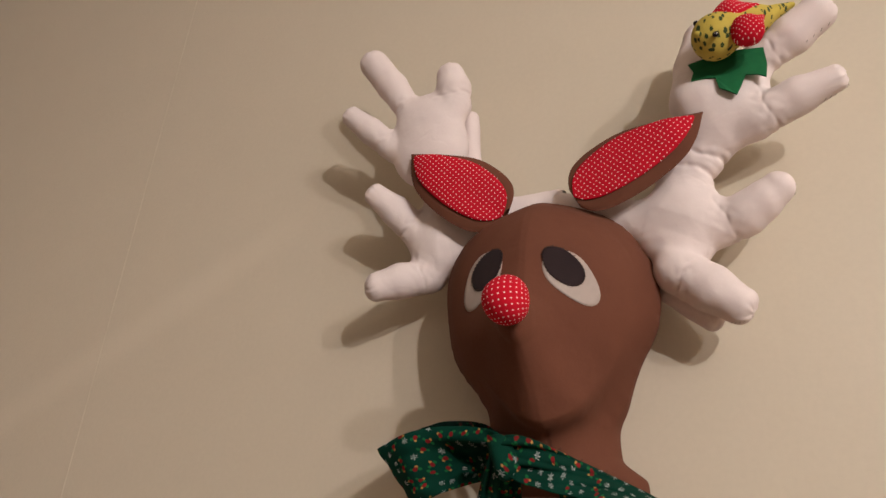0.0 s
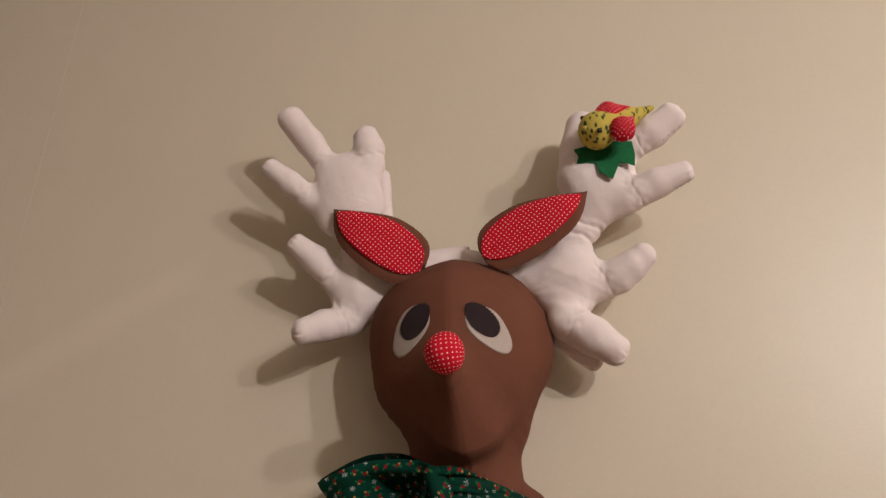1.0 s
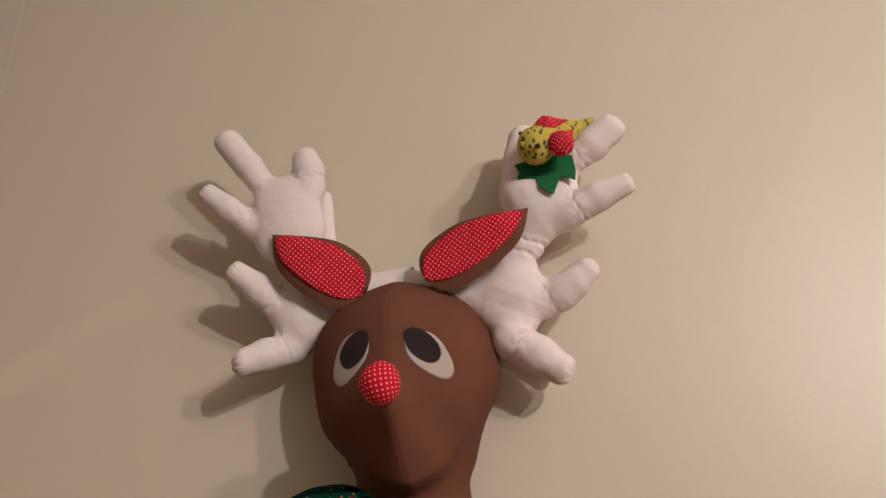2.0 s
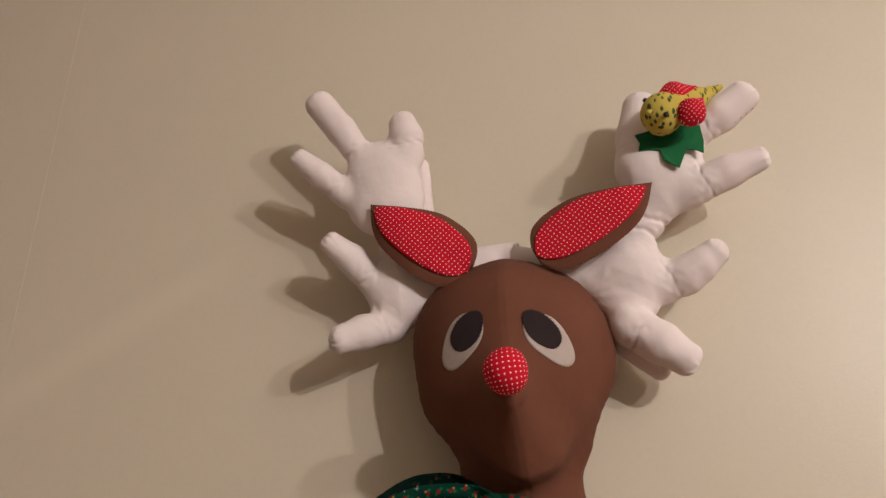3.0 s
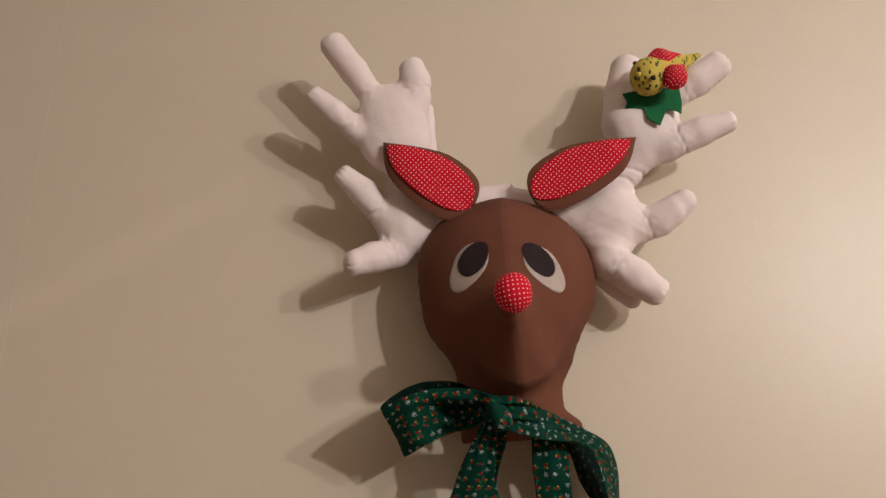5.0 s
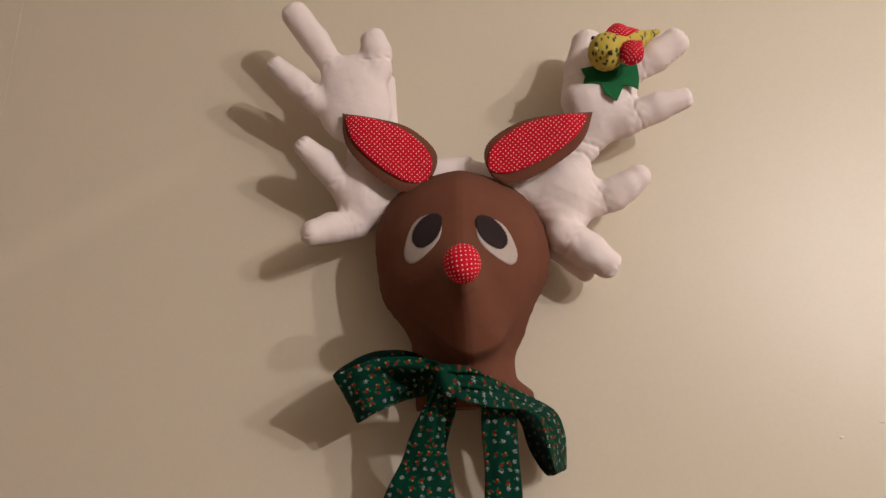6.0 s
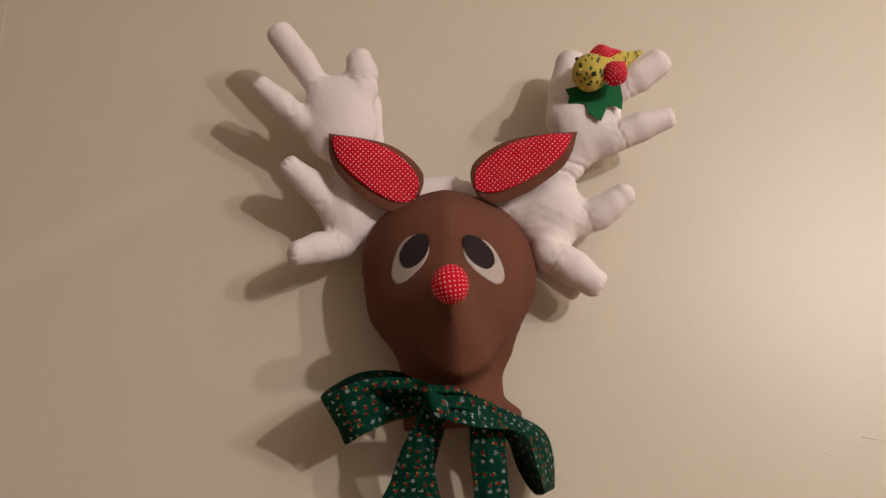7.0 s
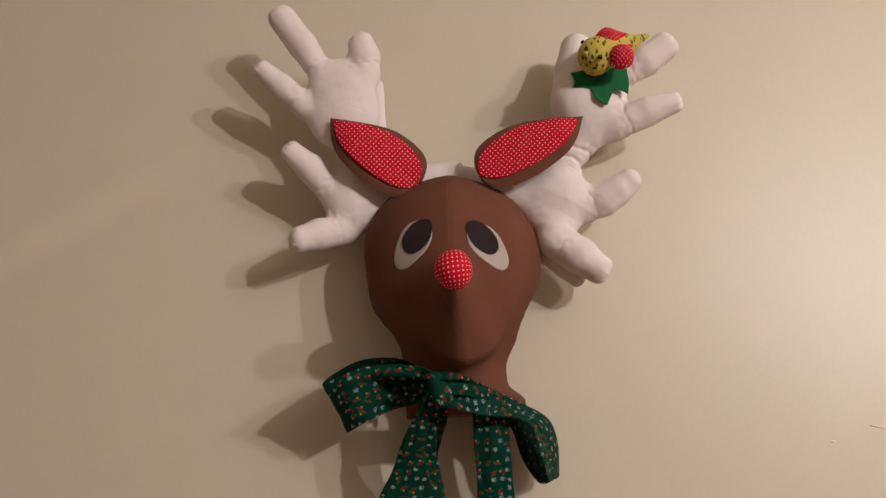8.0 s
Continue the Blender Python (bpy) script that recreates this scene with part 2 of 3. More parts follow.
def stuffed(name, field, lo, hi, step):
    """A smooth mesh of the surface where field(x, y, z) is zero, within a box."""
    axes = [np.arange(a, b + step, step) for a, b in zip(lo, hi)]
    grid = np.meshgrid(*axes, indexing="ij")
    val = field(*grid)
    inside = val < 0
    shape = np.array(val.shape) - 1
    corners = [(i, j, k) for i in (0, 1) for j in (0, 1) for k in (0, 1)]

    def cut(c):
        return tuple(slice(o, o + n) for o, n in zip(c, shape))

    total = sum(inside[cut(c)].astype(np.int8) for c in corners)
    cells = np.argwhere((total > 0) & (total < 8))
    number = np.full(shape, -1)
    number[tuple(cells.T)] = np.arange(len(cells))
    acc, cnt = np.zeros((len(cells), 3)), np.zeros(len(cells))
    for c in corners:
        for axis in range(3):
            if c[axis]:
                continue
            d = list(c)
            d[axis] = 1
            va, vb = val[tuple((cells + c).T)], val[tuple((cells + d).T)]
            hit = (va < 0) != (vb < 0)
            where = np.tile(np.array(c, float), (len(cells), 1))
            where[:, axis] = va / np.where(hit, va - vb, 1)
            acc[hit] += where[hit]
            cnt[hit] += 1
    pts = np.array(lo) + (cells + acc / cnt[:, None]) * step
    for _ in range(3):
        e = step * 0.2
        f = field(*pts.T)
        g = np.stack([(field(*(pts + e * d).T) - field(*(pts - e * d).T)) / (2 * e) for d in np.eye(3)], 1)
        pts -= np.clip(f / np.maximum((g * g).sum(1), 0.05), -step, step)[:, None] * g * 0.8
    faces = []
    for axis in range(3):
        one, two = (axis + 1) % 3, (axis + 2) % 3
        here = [slice(1, n) for n in shape]
        here[axis] = slice(0, shape[axis])
        nxt = list(here)
        nxt[axis] = slice(1, shape[axis] + 1)
        a, b = inside[tuple(here)], inside[tuple(nxt)]
        at = np.argwhere(a != b)
        start = np.ones(3, int)
        start[axis] = 0
        base = at + start
        ring = []
        for s, t in ((-1, -1), (0, -1), (0, 0), (-1, 0)):
            q = base.copy()
            q[:, one] += s
            q[:, two] += t
            ring.append(number[tuple(q.T)])
        ring = np.stack(ring, 1)
        back = ~a[tuple(at.T)]
        ring[back] = ring[back][:, ::-1]
        faces.append(ring)
    me = bpy.data.meshes.new(name)
    me.from_pydata(pts.tolist(), [], np.concatenate(faces).tolist())
    me.update()
    return smooth(me), pts


def glide(points, count):
    """A smooth line through points (rows of numbers), resampled."""
    p = np.array(points, float)
    p = np.vstack([2 * p[0] - p[1], p, 2 * p[-1] - p[-2]])
    out = []
    for t in np.linspace(0, len(p) - 3 - 1e-6, count):
        i = int(t)
        f = t - i
        a, b, c, d = p[i : i + 4]
        out.append(0.5 * (2 * b + (c - a) * f + (2 * a - 5 * b + 4 * c - d) * f * f + (3 * b - a - 3 * c + d) * f**3))
    return np.array(out)


def ribbon(name, sections, parent, label="", across=10, along=56, ripple=0.0015, seed=0, out=1, gather=0.0, twist=0.0, fade=0.05, pinch=0.0):
    """A strip of cloth through pairs of edge points: printed outside, dull and shade-darkened inside."""
    line = glide([[*a, *b, *(sag or [0.0])] for a, b, *sag in sections], along)
    pts, uvs, length = np.zeros((along, across + 1, 3)), [], 0.0
    for i, row in enumerate(line):
        a, b, sag = row[:3], row[3:6], row[6]
        if i:
            length += np.linalg.norm((row[:6] - line[i - 1][:6]).reshape(2, 3).mean(0))
        for j in range(across + 1):
            s = j / across
            q = a + (b - a) * s + np.array((0, sag * math.sin(math.pi * s), 0))
            wave = noise.noise(Vector((length * 30 + s * 1.2, s * 2.2 - length * 14, seed * 7.3)))
            crease = noise.noise(Vector((length * 55, s * 5.0, seed * 3.1 + 9)))
            pleat = gather * math.exp(-length / fade) * (math.sin(6.28 * (2.3 * s + twist * length) + seed) + 0.5 * math.sin(6.28 * (4.6 * s + 1.4 * twist * length) + 2 * seed)) * min(1, 6 * s + 0.3, 6 * (1 - s) + 0.3)
            valley = pinch * math.exp(-(((length - 0.060) / 0.030) ** 2)) * (math.exp(-(((s - 0.62) / 0.22) ** 2)) - 0.9 * math.exp(-(((s - 0.2) / 0.16) ** 2)))
            pts[i, j] = q + np.array((0, ripple * (2 * wave + 0.7 * crease) + pleat + valley, ripple * wave * 0.5 + 0.3 * pleat))
            uvs.append((length, (s - 0.5) * np.linalg.norm(b - a) + seed * 0.31))
    du, dv = np.gradient(pts, axis=0), np.gradient(pts, axis=1)
    nrm = np.cross(du, dv)
    nrm /= np.maximum(np.linalg.norm(nrm, axis=2), 1e-9)[..., None]
    if nrm[1 : along // 6, :, 1].mean() * out > 0:
        nrm = -nrm
    flat = nrm.reshape(-1, 3) * 0.0008
    base = pts.reshape(-1, 3)
    w, n = across + 1, along * (across + 1)
    quads = [(i * w + j, i * w + j + 1, (i + 1) * w + j + 1, (i + 1) * w + j) for i in range(along - 1) for j in range(across)]
    inner = [tuple(k + n for k in reversed(q)) for q in quads]
    edge = [i * w for i in range(along)] + [(along - 1) * w + j for j in range(1, w)] + [i * w + across for i in range(along - 2, -1, -1)] + list(range(across - 1, 0, -1))
    rim = [(a, b, b + n, a + n) for a, b in zip(edge, edge[1:] + edge[:1])]
    me = bpy.data.meshes.new(name)
    me.from_pydata(np.vstack([base + flat, base - flat]).tolist(), [], quads + inner + rim)
    me.update()
    lay_uv(me, uvs + uvs)
    ob = under(part(name, smooth(me), GREEN, None, label), parent)
    me.materials.append(GREEN_BACK_SHADED)
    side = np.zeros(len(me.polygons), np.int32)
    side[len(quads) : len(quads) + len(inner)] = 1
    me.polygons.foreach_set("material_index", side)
    return ob


def box(name, lo, hi, material, parent=None, kind="", label="", category="", bevel=0.0):
    bm = bmesh.new()
    bmesh.ops.create_cube(bm, size=1)
    for v in bm.verts:
        v.co = Vector([(l + h) / 2 + c * (h - l) for l, h, c in zip(lo, hi, v.co)])
    if bevel:
        bmesh.ops.bevel(bm, geom=bm.edges, offset=bevel, segments=2, affect="EDGES")
    me = bpy.data.meshes.new(name)
    bm.to_mesh(me)
    bm.free()
    ob = part(name, me, material, parent, label)
    return tagged(ob, label, category, kind=kind)


# ---- the room ----
SEAM = -0.717
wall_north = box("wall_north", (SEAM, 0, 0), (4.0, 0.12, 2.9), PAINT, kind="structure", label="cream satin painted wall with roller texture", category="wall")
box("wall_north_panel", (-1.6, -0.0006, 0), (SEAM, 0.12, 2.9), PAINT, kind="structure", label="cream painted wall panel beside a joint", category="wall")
box("wall_west", (-1.72, -5.4, 0), (-1.6, 0.12, 2.9), TAUPE, kind="structure", label="plain taupe painted side wall", category="wall")
box("wall_east", (4.0, -5.4, 0), (4.12, 0.12, 2.9), TAUPE, kind="structure", label="plain taupe painted side wall", category="wall")
box("wall_south", (-1.72, -5.52, 0), (4.12, -5.4, 2.9), TAUPE, kind="structure", label="plain taupe painted back wall", category="wall")
box("floor", (-1.72, -5.52, -0.1), (4.12, 0.12, 0), BOARDS, kind="structure", label="plain brown wooden floor", category="floor")
box("ceiling", (-1.72, -5.52, 2.9), (4.12, 0.12, 3.0), CEILING, kind="structure", label="plain matt off-white ceiling", category="ceiling")


def paint_ridge(x, z, long, tall, slant):
    """A dried run of paint, a raised sliver on the wall."""
    bm = bmesh.new()
    bmesh.ops.create_icosphere(bm, subdivisions=2, radius=1)
    for v in bm.verts:
        v.co = Vector((x + long * v.co.x, -0.0007 * v.co.y - 0.0002, z + tall * v.co.z * (1 - 0.5 * v.co.x) + slant * long * v.co.x))
    me = bpy.data.meshes.new("paint_ridge")
    bm.to_mesh(me)
    bm.free()
    part("paint_ridge", smooth(me), PAINT, wall_north)


paint_ridge(0.552, 1.525, 0.016, 0.0012, -0.18)
paint_ridge(0.488, 1.507, 0.003, 0.0015, 0.2)

# ---- the stuffed deer head ----
trophy = thing("stuffed_deer_head", (0.0, 0.0, 1.53), "stuffed brown cotton deer head with white antlers, hung on the wall", "wall decoration")


def head_field(x, y, z):
    c = (-0.003, -0.062, 1.735)
    tall = np.where(z > c[2], 0.1105, 0.142)
    # two sewn halves that meet in a soft keel
    mid = c[0] + 0.05 * (1.80 - z) + 0.10 * np.clip(1.675 - z, 0, 0.06)
    flat = np.sqrt((x - mid) ** 2 + 0.0012**2)
    keel = 0.050 * np.clip((-0.056 - y) / 0.040, 0, 1)
    # the lower cheeks are stuffed unevenly
    half = 0.1155 - 0.0075 * np.tanh((x - mid) / 0.03) * np.exp(-(((z - 1.652) / 0.036) ** 2)) + 0.005 * np.clip((c[0] - x) / 0.05, 0, 1) * np.exp(-(((z - 1.785) / 0.045) ** 2))
    half = half - 0.0060 * np.clip((x - mid) / 0.03, 0, 1) * np.exp(-(((z - 1.650) / 0.040) ** 2))
    half = half + 0.007 * np.clip((z - 1.785) / 0.035, 0, 1)
    px, py, pz = (flat + keel) / (half + keel * 0.85), (y - c[1]) / 0.101, (z - c[2]) / tall
    k0 = np.sqrt(px * px + py * py + pz * pz)
    k1 = np.sqrt((px / 0.1125) ** 2 + (py / 0.101) ** 2 + (pz / tall) ** 2) + 1e-9
    d = k0 * (k0 - 1) / k1
    fx = (flat + 0.0125) * 0.055 / 0.0660
    d = smin(d, limb(fx, y, z, (0, -0.098, 1.685), (0, -0.177, 1.683), 0.068, 0.021), 0.030)
    d = smin(d, limb(fx, y, z, (0, -0.171, 1.668), (0, -0.111, 1.632), 0.020, 0.046), 0.026)
    # the neck, wider at the wall
    hem = np.clip((1.576 - z) / 0.022, 0, 1)
    hem = hem * hem * (3 - 2 * hem)
    wide = 0.057 + 0.019 * np.clip((y + 0.08) / 0.08, 0, 1) + 0.032 * hem * np.clip((y + 0.06) / 0.05, 0, 1)
    wide = wide - 0.022 * hem * np.clip(-x / 0.03, 0, 1)
    n = (np.sqrt(((x - 0.002 - 0.10 * np.clip(1.60 - z, 0, 0.07)) / wide) ** 2 + ((y + 0.042) / 0.052) ** 2) - 1) * 0.055
    n = np.maximum(n, np.maximum(1.532 + 0.06 * x - z, z - 1.66))
    d = smin(d, n, 0.026)
    # middle seam, soft rumples and puckers where chin meets neck
    d = d + 0.0007 * np.exp(-(((x - mid) / 0.0016) ** 2)) * np.clip((-0.06 - y) / 0.03, 0, 1)
    d = d + 0.0006 * np.sin(34 * x + 2.0 * np.sin(21 * z) + 1.0) * np.sin(27 * z + 31 * y)
    d = d + 0.0008 * np.sin(150 * x + 30 * z) * np.exp(-(((z - 1.612) / 0.014) ** 2))
    # small puckers along the sewn edge behind the face
    turn = np.arctan2(z - c[2], x - c[0])
    d = d + (0.0003 * np.sin(57 * turn) + 0.0003 * np.sin(31 * turn + 1.0)) * np.exp(-(((y + 0.058) / 0.013) ** 2)) * (z > 1.60)
    return np.maximum(d, y + 0.002)


me, _ = stuffed("head", head_field, (-0.13, -0.24, 1.515), (0.135, 0.004, 1.855), 0.0022)
under(part("head", me, BROWN, None, "chocolate brown cotton head with a middle seam"), trophy)


def on_face(x, z):
    """The depth of the face's surface at each x, z."""
    far = np.linspace(-0.24, -0.01, 240)
    val = head_field(x[:, None] + 0 * far, far + 0 * x[:, None], z[:, None] + 0 * far)
    first = np.argmax(val < 0, 1)
    a, b = val[np.arange(len(x)), first - 1], val[np.arange(len(x)), first]
    return far[first - 1] + (far[1] - far[0]) * a / (a - b)


def patch(name, centre, long, wide, taper, lift, material, label):
    """A sewn-on felt shape that follows the face."""
    rings, seg = 9, 48
    pts = []
    for i in range(rings + 2):
        r = min(i / rings, 1)
        for j in range(seg):
            t = 2 * math.pi * j / seg
            w = math.sin(t) * (1 - taper * math.cos(t))
            wob = 1 + 0.012 * math.sin(5 * t + centre[0] * 90)
            pts.append((centre[0] + r * wob * (long[0] * math.cos(t) + wide[0] * w), centre[1] + r * wob * (long[1] * math.cos(t) + wide[1] * w)))
    p = np.array(pts)
    y = on_face(p[:, 0], p[:, 1]) - lift
    y[-seg:] += lift + 0.002
    faces = [(i * seg + j, i * seg + (j + 1) % seg, (i + 1) * seg + (j + 1) % seg, (i + 1) * seg + j) for i in range(rings + 1) for j in range(seg)]
    me = bpy.data.meshes.new(name)
    me.from_pydata(np.stack([p[:, 0], y, p[:, 1]], 1).tolist(), [], faces)
    me.update()
    smooth(me).polygons.foreach_set("use_smooth", [i < rings * seg for i in range(len(faces))])
    return part(name, me, material, None, label)


for white, dark in (
    ((((-0.0470, 1.7300)), (0.0168, 0.0278), (-0.0168, 0.0105), -0.18), (((-0.0400, 1.7400)), (0.0135, 0.0189), (-0.0126, 0.0095), 0.08)),
    ((((0.0450, 1.7270)), (0.0202, -0.0250), (0.0150, 0.0112), 0.18), (((0.0370, 1.7380)), (0.0159, -0.0181), (0.0109, 0.0095), -0.08)),
):
    eye = under(patch("eye", *white, 0.0007, WHITE_FELT, "greyish white felt teardrop eye"), trophy)
    under(patch("pupil", *dark, 0.0013, BLACK_FELT, "near black felt oval pupil"), eye)


def nose_field(x, y, z):
    d = egg(x, y, z, (0.005, -0.213, 1.683), (0.0208, 0.021, 0.0222))
    return d + 0.0005 * np.sin(160 * z + 90 * x)


me, pts = stuffed("nose", nose_field, (-0.03, -0.245, 1.64), (0.04, -0.18, 1.715), 0.002)
d = pts - np.array((0.005, -0.214, 1.682))
d /= np.linalg.norm(d, axis=1)[:, None]
turn = np.arccos(np.clip(-d[:, 1], -1, 1)) / np.maximum(np.hypot(d[:, 0], d[:, 2]), 1e-4) * 0.0215
lay_uv(me, np.stack([0.96 * turn * (d[:, 0] * 0.8 - d[:, 2] * 0.6), 0.96 * turn * (d[:, 0] * 0.6 + d[:, 2] * 0.8)], 1))
under(part("nose", me, NOSE_DOT, None, "round red nose with white pin dots"), trophy)


EAR_UPPER = glide([(0, 0.36), (0.04, 0.66), (0.12, 0.90), (0.28, 1.0), (0.50, 0.92), (0.75, 0.52), (1, 0.0)], 80)
EAR_LOWER = glide([(0, 0.30), (0.05, 0.64), (0.18, 0.90), (0.43, 1.0), (0.70, 0.88), (0.86, 0.56), (1, 0.0)], 80)


def ear(root, tip, upper, lower, thick, lean):
    """A padded leaf-shaped ear with a dotted lining on its front."""
    root, tip = np.array(root), np.array(tip)
    along = tip - root
    side = np.cross(along, (0, 1, 0))
    side /= np.linalg.norm(side)
    if side[2] < 0:
        side = -side
    front = np.array((0, -1, 0)) + lean * side
    front /= np.linalg.norm(front)
    nu, nv = 48, 18
    w = nv + 1
    grid = [(i * w + j, i * w + j + 1, (i + 1) * w + j + 1, (i + 1) * w + j) for i in range(nu) for j in range(nv)]

    def surface(u, off, depth):
        """The point of a padded side at u along the ear and off metres across it."""
        top, bottom = np.interp(u, *EAR_UPPER.T) * upper, np.interp(u, *EAR_LOWER.T) * lower
        v = max(-1.0, min(1.0, off / max(top if off > 0 else bottom, 1e-6)))
        swell = max(0.0, 1 - v * v) ** 0.8 * min(1.0, 4 * (1 - u) + 0.04)
        q = root + along * u + side * off + front * (depth * swell + 0.004 * v * v * (1 - u))
        if depth > 0:
            q = q - front * 0.009 * (1 - abs(v)) * (1 - u) ** 2
        return q

    def shell(depth):
        out = []
        for i in range(nu + 1):
            u = i / nu
            top, bottom = np.interp(u, *EAR_UPPER.T) * upper, np.interp(u, *EAR_LOWER.T) * lower
            out += [surface(u, v * (top if v > 0 else bottom), depth) for v in (2 * j / nv - 1 for j in range(nv + 1))]
        return out

    def lining_shell():
        """The dotted cloth, set in from the ear's edge by a rim of brown."""
        out, uvs = [], []
        for i in range(nu + 1):
            u = 0.93 * i / nu
            high = np.interp(u, *EAR_UPPER.T) * upper - (0.0120 - 0.0050 * u)
            low = -np.interp(u, *EAR_LOWER.T) * lower + (0.0140 - 0.0070 * u)
            if high < low + 0.0004:
                high = low = (high + low) / 2
            for j in range(nv + 1):
                q = surface(u, low + (high - low) * j / nv, thick) + front * 0.0014
                out.append(q)
                uvs.append((q[0] + 0.06 * q[2], q[2] - 0.06 * q[0]))
        return out, uvs

    f, b = shell(thick), shell(-thick * 0.45)
    me = bpy.data.meshes.new("ear")
    me.from_pydata([tuple(q) for q in f + b], [], grid + [tuple(i + len(f) for i in reversed(q)) for q in grid])
    me.update()
    body = under(part("ear", smooth(me), BROWN, None, "brown cotton ear"), trophy)
    p, uv = lining_shell()
    me = bpy.data.meshes.new("ear_lining")
    me.from_pydata([tuple(q) for q in p], [], grid)
    me.update()
    lay_uv(me, uv)
    lining = under(part("ear_lining", smooth(me), RED_DOT, None, "red pin-dot cotton ear lining"), body)
    thickness = lining.modifiers.new("thickness", "SOLIDIFY")
    thickness.thickness, thickness.offset = 0.0016, 0
    return body


ear((-0.048, -0.088, 1.820), (-0.161, -0.106, 1.912), 0.0435, 0.0385, 0.012, 0.3)
ear((0.037, -0.090, 1.833), (0.169, -0.106, 1.912), 0.0405, 0.0365, 0.012, 0.3)


def fold(d, x, y, z, a, b, reach=0.002, depth=0.0009, width=0.0016):
    """A stitched gather: a groove across a tube, a little way from a towards b, with puckers beside it."""
    n = np.subtract(b, a)
    n = n / np.linalg.norm(n)
    off = (x - a[0]) * n[0] + (y - a[1]) * n[1] + (z - a[2]) * n[2] - reach
    c = np.add(a, n * reach)
    near = np.sqrt((x - c[0]) ** 2 + (y - c[1]) ** 2 + (z - c[2]) ** 2)
    local = np.clip((0.036 - near) / 0.010, 0, 1)
    across = (x - c[0]) * n[2] - (z - c[2]) * n[0]
    wavy = off + 0.0015 * np.sin(across * 160 + a[0] * 500)
    groove = np.exp(-((wavy / width) ** 2)) * local
    second = np.exp(-(((wavy - 0.009) / (width * 0.8)) ** 2)) * local * np.clip(across / 0.012 + 0.3, 0, 1)
    pucker = np.sin(across * 420 + 2 * np.sin(off * 300)) * np.exp(-((off / 0.012) ** 2)) * local
    return d + depth * groove + 0.15 * depth * second + 0.0004 * pucker


def finger(x, y, z, a, b, ra, rb):
    """A short stuffed tube, a little bent, fuller towards its tip."""
    a, b = np.array(a), np.array(b)
    n = b - a
    side = np.array((n[2], 0, -n[0])) / np.linalg.norm(n)
    bend = 0.0022 * math.sin(900 * b[0] + 500 * b[2])
    mid = a + 0.55 * n + side * bend
    first = limb(x, y, z, a, mid, ra * 0.97, 0.5 * (ra + rb) + 0.0014)
    d = smin(first, limb(x, y, z, mid, b, 0.5 * (ra + rb) + 0.0014, rb), 0.004)
    # the sewn tip is blunt
    n = n / np.linalg.norm(n)
    slant = n + side * 0.25 * math.sin(700 * b[0])
    slant = slant / np.linalg.norm(slant)
    end = (x - b[0]) * slant[0] + (y - b[1]) * slant[1] + (z - b[2]) * slant[2] - 0.86 * rb
    return -smin(-d, -end, 0.010)


def gathered(d, x, y, z, a, b, r):
    """Small puckers round the sewn tip of a finger."""
    n = np.subtract(b, a)
    n = n / np.linalg.norm(n)
    tip = np.add(b, n * r)
    ox, oy, oz = x - tip[0], y - tip[1], z - tip[2]
    turn = np.arctan2(oy, ox * n[2] - oz * n[0])
    near = np.exp(-((ox * ox + oy * oy + oz * oz) / 0.014**2))
    return d + near * (0.0009 * np.sin(7 * turn + 40 * b[0]) + 0.0006 * np.sin(13 * turn + 90 * b[2]))


def antler_left(x, y, z):
    d = limb(x, y, z, (-0.154, -0.080, 1.966), (-0.150, -0.076, 1.931), 0.0460, 0.0495, 0.54)
    d = smin(d, limb(x, y, z, (-0.131, -0.056, 1.892), (-0.132, -0.050, 1.845), 0.0310, 0.0320, 0.75), 0.015)
    d = smin(d, limb(x, y, z, (-0.133, -0.052, 1.809), (-0.083, -0.046, 1.814), 0.041, 0.03, 0.7), 0.018)
    d = smin(d, limb(x, y, z, (-0.083, -0.045, 1.839), (0.002, -0.035, 1.855), 0.026, 0.022), 0.02)
    for a, b, ra, rb in (
        ((-0.186, -0.082, 1.996), (-0.237, -0.094, 2.066), 0.0166, 0.0193),
        ((-0.123, -0.080, 1.998), (-0.128, -0.086, 2.031), 0.0212, 0.0180),
        ((-0.211, -0.082, 1.948), (-0.258, -0.095, 1.987), 0.0168, 0.0140),
        ((-0.173, -0.060, 1.836), (-0.214, -0.086, 1.872), 0.0205, 0.0138),
        ((-0.155, -0.060, 1.769), (-0.194, -0.088, 1.751), 0.0205, 0.0172),
    ):
        a, b = np.array(a), np.array(b)
        d = gathered(fold(smin(d, finger(x, y, z, a - 0.20 * (b - a), b + 0.04 * (b - a), ra * 1.03, rb), 0.012), x, y, z, a, b), x, y, z, a, b, rb)
    d = smin(d, limb(x, y, z, (-0.110, -0.050, 1.987), (-0.106, -0.046, 1.915), 0.010, 0.012), 0.004)
    d = d + 0.0004 * np.sin(96 * x + 2 * np.sin(71 * z)) * np.sin(88 * z + 60 * y + 1.0) + 0.0002 * np.sin(210 * z + 140 * x) * np.sin(190 * x - 60 * z)
    return np.maximum(d, y + 0.004)


